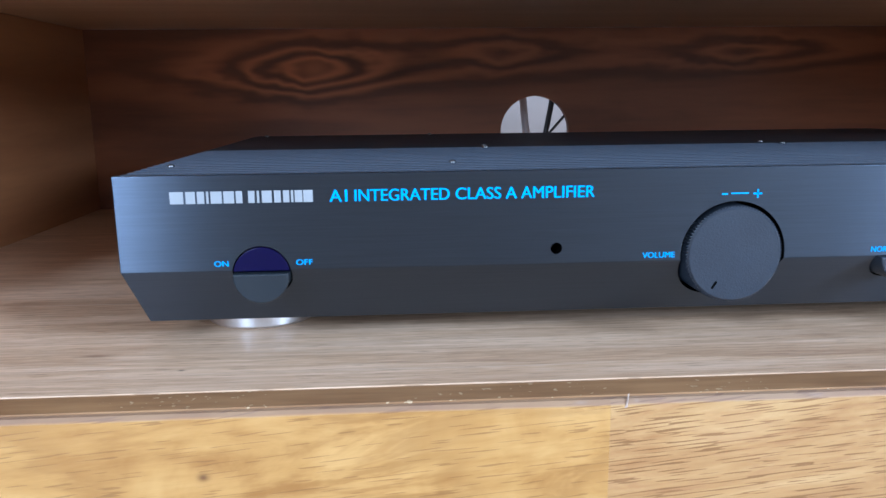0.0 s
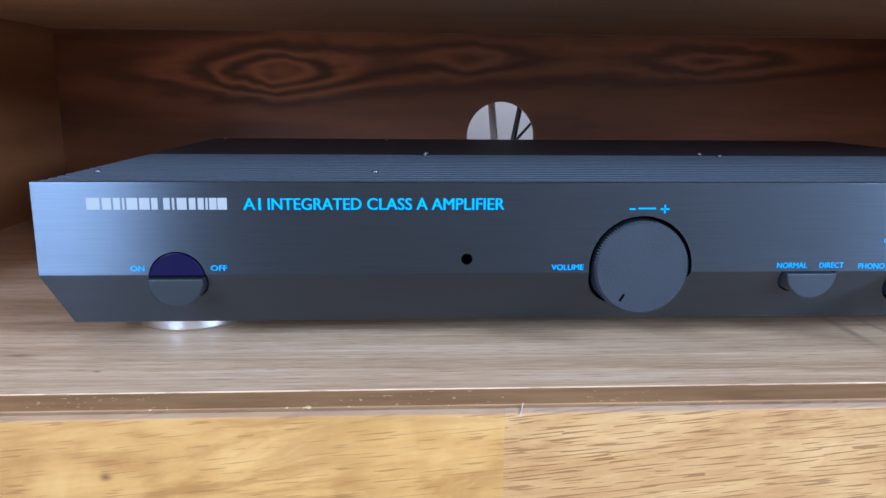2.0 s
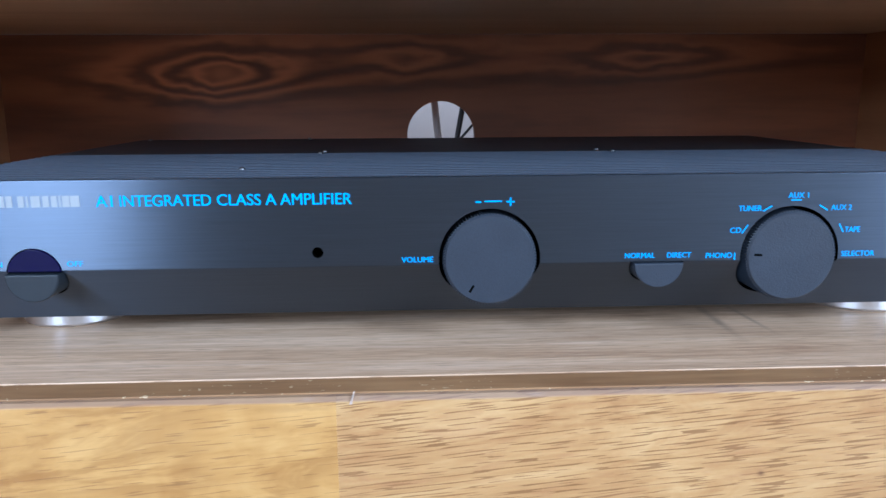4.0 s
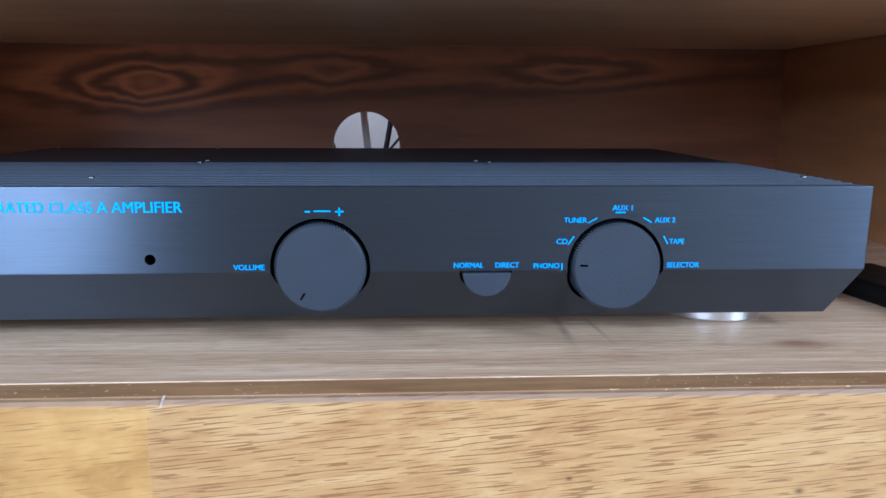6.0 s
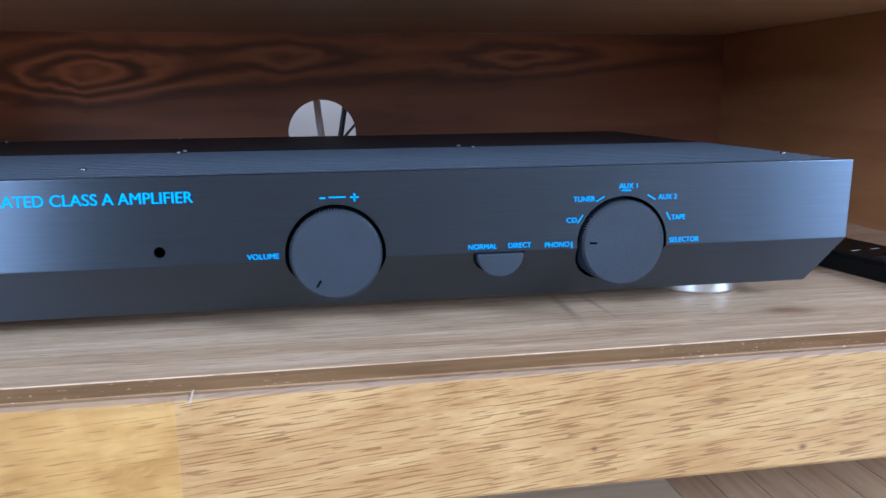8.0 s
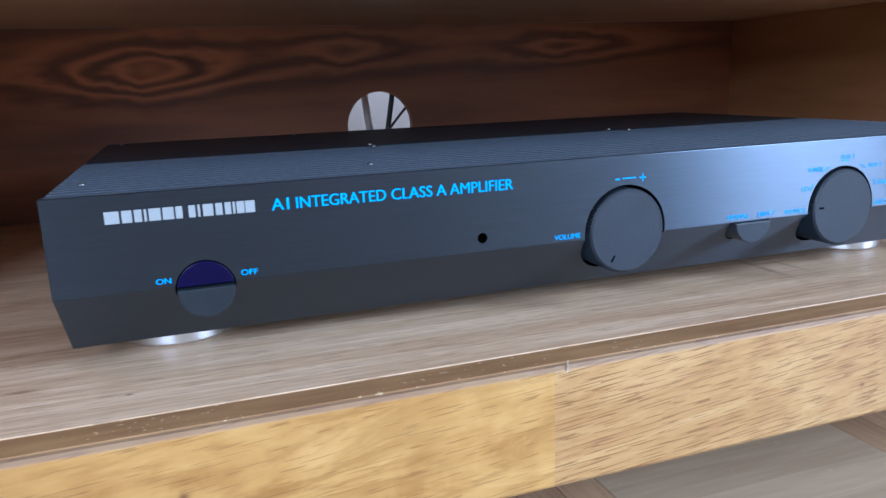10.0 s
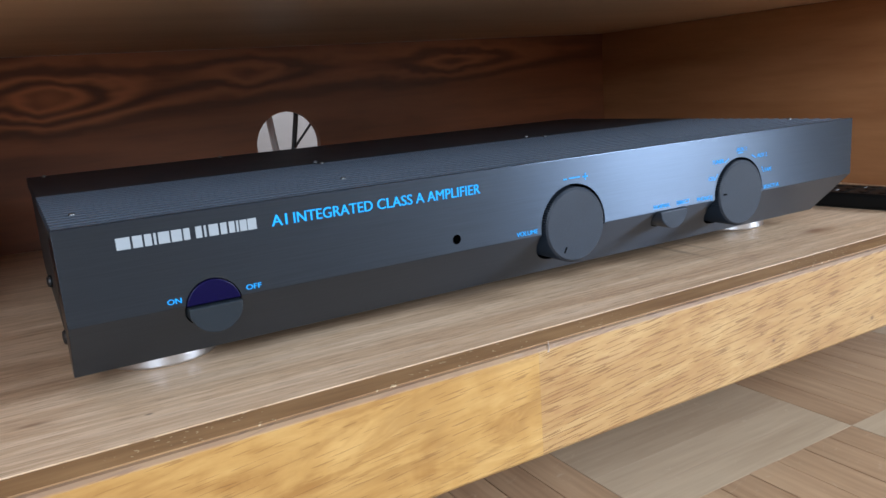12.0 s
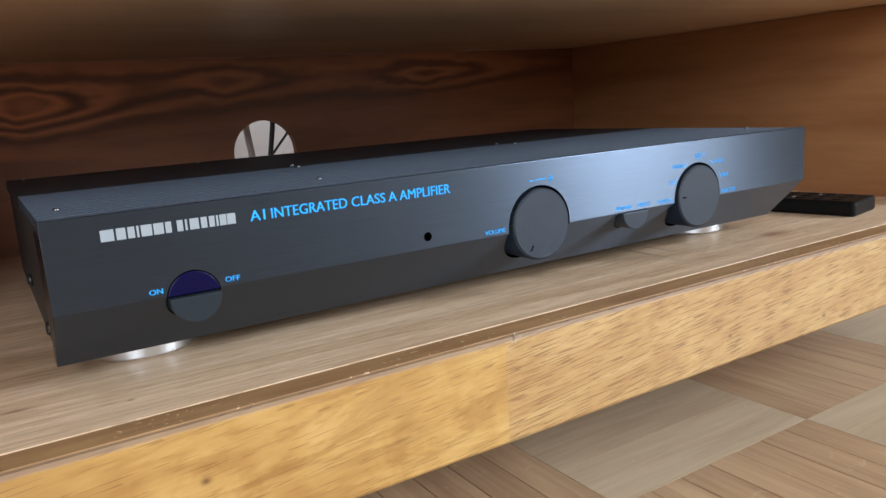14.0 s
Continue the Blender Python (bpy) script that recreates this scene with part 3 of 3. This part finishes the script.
part("recess_bottom", box(-0.2, 0.2, 0.0286, 0.0306, 0.014, 0.06), BLACK, amp)

for fx in (-0.1828, 0.1825):
    for fy in (0.0625, 0.215):
        part("foot", turned([(0.0225, 0.0), (0.0232, 0.0004), (0.0236, 0.0012), (0.0236, 0.0078), (0.0228, 0.0086), (0.012, 0.0092)], fx, fy, 144), CHROME, amp, "polished silver disc foot")

PRINT = -0.00012


def words(text, x0, x1, z0, z1, material=BLUE):
    part("lettering", letters(text, x0, x1, z0, z1, PRINT), material, front, "printed word")


def stroke(xa, za, xb, zb, wide=0.0005, material=BLUE):
    a, b = Vector((xa, PRINT, za)), Vector((xb, PRINT, zb))
    side = Vector((-(b - a).z, 0, (b - a).x)).normalized() * wide / 2
    bm = bmesh.new()
    bm.faces.new([bm.verts.new(p) for p in (a + side, b + side, b - side, a - side)])
    part("print_mark", bm, material, front)


# the maker's name stays plain silver bars, one for each letter
bar_x = -0.2009
for gap, wide in ((0, 0.0046), (0.0008, 0.0032), (0.0007, 0.0024), (0.0007, 0.0008), (0.0007, 0.0038), (0.0006, 0.0036), (0.0006, 0.0022),
                  (0.002, 0.0022), (0.0008, 0.0008), (0.0009, 0.0034), (0.0008, 0.0023), (0.0008, 0.0021), (0.0006, 0.0008), (0.0005, 0.0026), (0.0003, 0.0033)):
    bar_x += gap
    part("print_bar", box(bar_x, bar_x + wide, PRINT, 0.0004, 0.0582, 0.0624), SILVER, front)
    bar_x += wide

for text, x0, x1 in (("A", -0.1463, -0.1421), ("1", -0.1409, -0.1402), ("INTEGRATED", -0.1376, -0.1044), ("CLASS", -0.1022, -0.0862), ("A", -0.0845, -0.0805), ("AMPLIFIER", -0.079, -0.0526)):
    words(text, x0, x1, 0.0581, 0.0623)
words("ON", -0.1874, -0.1825, 0.0358, 0.0378)
words("OFF", -0.1589, -0.1531, 0.0358, 0.0378)
words("VOLUME", -0.0343, -0.0223, 0.0354, 0.0375)
stroke(-0.0061, 0.0583, -0.0039, 0.0583, 0.0006)
stroke(-0.0027, 0.0585, 0.0039, 0.0585, 0.0005)
stroke(0.0055, 0.0583, 0.0088, 0.0583, 0.0006)
stroke(0.0072, 0.0567, 0.0072, 0.0599, 0.0006)
words("NORMAL", 0.0518, 0.0635, 0.0357, 0.0378)
words("DIRECT", 0.0683, 0.0777, 0.0357, 0.0378)
words("PHONO", 0.0836, 0.0939, 0.0353, 0.0374)
stroke(0.0950, 0.0345, 0.0950, 0.0373)
words("CD", 0.0925, 0.0968, 0.0451, 0.0472)
stroke(0.0972, 0.0449, 0.0994, 0.0482)
words("TUNER", 0.0952, 0.1043, 0.0536, 0.0557)
stroke(0.1049, 0.0535, 0.1084, 0.0555)
words("AUX 1", 0.1144, 0.1223, 0.0585, 0.0606)
stroke(0.1156, 0.0577, 0.1197, 0.0577)
words("AUX 2", 0.1316, 0.1398, 0.0536, 0.0557)
stroke(0.1270, 0.0556, 0.1304, 0.0536)
words("TAPE", 0.1379, 0.1440, 0.0449, 0.0470)
stroke(0.1356, 0.0482, 0.1374, 0.0449)
words("SELECTOR", 0.1375, 0.1507, 0.0353, 0.0374)

# ---- remote control ----
remote = thing("remote_control", (0.2925, 0.0605, 0), "small flat black remote control lying on the shelf", "remote control")
remote.rotation_euler = (0, 0, radians(10))
RW, RL, RH = 0.04, 0.115, 0.011


def local_part(name, bm, material, parent, label=""):
    ob = part(name, bm, material, None, label)
    ob.parent = parent
    return ob


shell = local_part("shell", box(-RW / 2, RW / 2, -RL / 2, RL / 2, 0.0, RH, 0.0025, 3), REMOTE, remote)
for bx in (-0.011, 0.0, 0.011):
    for by in (-0.042, -0.029, -0.016, -0.003):
        local_part("button", turned([(0.0036, RH - 0.0005), (0.0036, RH + 0.0003), (0.003, RH + 0.0006)], bx, by, 20), REMOTE, remote)
for bx, by in ((-0.008, 0.012), (0.006, 0.012), (-0.008, -0.0095), (0.009, -0.0225)):
    local_part("label_bar", box(bx - 0.003, bx + 0.003, by - 0.0004, by + 0.0004, RH - 0.0002, RH + 0.00015), SILVER, remote, "small pale printed mark")

# ---- parquet strips, the nearest as single pieces ----
BX, BY, PITCH, STRIPS = 0.0115, -0.0382, 0.158, 7
STRIP = PITCH / STRIPS
strip_mesh = {}
rest_faces, rest_verts = [], []


rest_tones = []


def loose_strip(cx, cy, lengthwise):
    rest_tones.extend([1 if lengthwise else 0] * 5)
    hx, hy = (PITCH / 2 - 0.0002, STRIP / 2 - 0.0003) if lengthwise else (STRIP / 2 - 0.0003, PITCH / 2 - 0.0002)
    at = len(rest_verts)
    for z in (FLOOR - 0.006, FLOOR):
        rest_verts.extend([(cx - hx, cy - hy, z), (cx + hx, cy - hy, z), (cx + hx, cy + hy, z), (cx - hx, cy + hy, z)])
    rest_faces.extend([(at + 4, at + 5, at + 6, at + 7), (at, at + 1, at + 5, at + 4), (at + 1, at + 2, at + 6, at + 5), (at + 2, at + 3, at + 7, at + 6), (at + 3, at, at + 4, at + 7)])


for i in range(-16, 17):
    for j in range(-21, 6):
        cx, cy = BX + (i + 0.5) * PITCH, BY + (j + 0.5) * PITCH
        if not (WEST < cx - PITCH / 2 and cx + PITCH / 2 < EAST and SOUTH < cy - PITCH / 2 and cy + PITCH / 2 < NORTH):
            continue
        lengthwise = (i + j) % 2 == 0
        near = -2 <= i <= 4 and -3 <= j <= 1
        for k in range(STRIPS):
            off = (k + 0.5) * STRIP - PITCH / 2
            px, py = (cx, cy + off) if lengthwise else (cx + off, cy)
            if not near:
                loose_strip(px, py, lengthwise)
                continue
            if lengthwise not in strip_mesh:
                joint = 0.00006 if lengthwise else 0.00042
                wood = PALE_STRIP if lengthwise else BROWN_STRIP
                first = part("parquet_strip", box(-PITCH / 2 + 0.0002, PITCH / 2 - 0.0002, -STRIP / 2 + joint, STRIP / 2 - joint, -0.006, 0.0), wood)
                strip_mesh[lengthwise] = first.data
            else:
                first = new("parquet_strip", strip_mesh[lengthwise])
            first.parent = floor
            first.location = (px, py, FLOOR + (0.0 if lengthwise else random.uniform(-0.0002, 0.0001)))
            first.rotation_euler = (0, 0, 0 if lengthwise else radians(90))
rest_mesh = bpy.data.meshes.new("parquet_rest")
rest_mesh.from_pydata(rest_verts, [], rest_faces)
rest_mesh.materials.append(BROWN_STRIP)
rest_mesh.materials.append(PALE_STRIP)
for face, tone in zip(rest_mesh.polygons, rest_tones):
    face.material_index = tone
rest_ob = new("parquet_rest", rest_mesh)
rest_ob.parent = floor
tagged(rest_ob, kind="stuff")
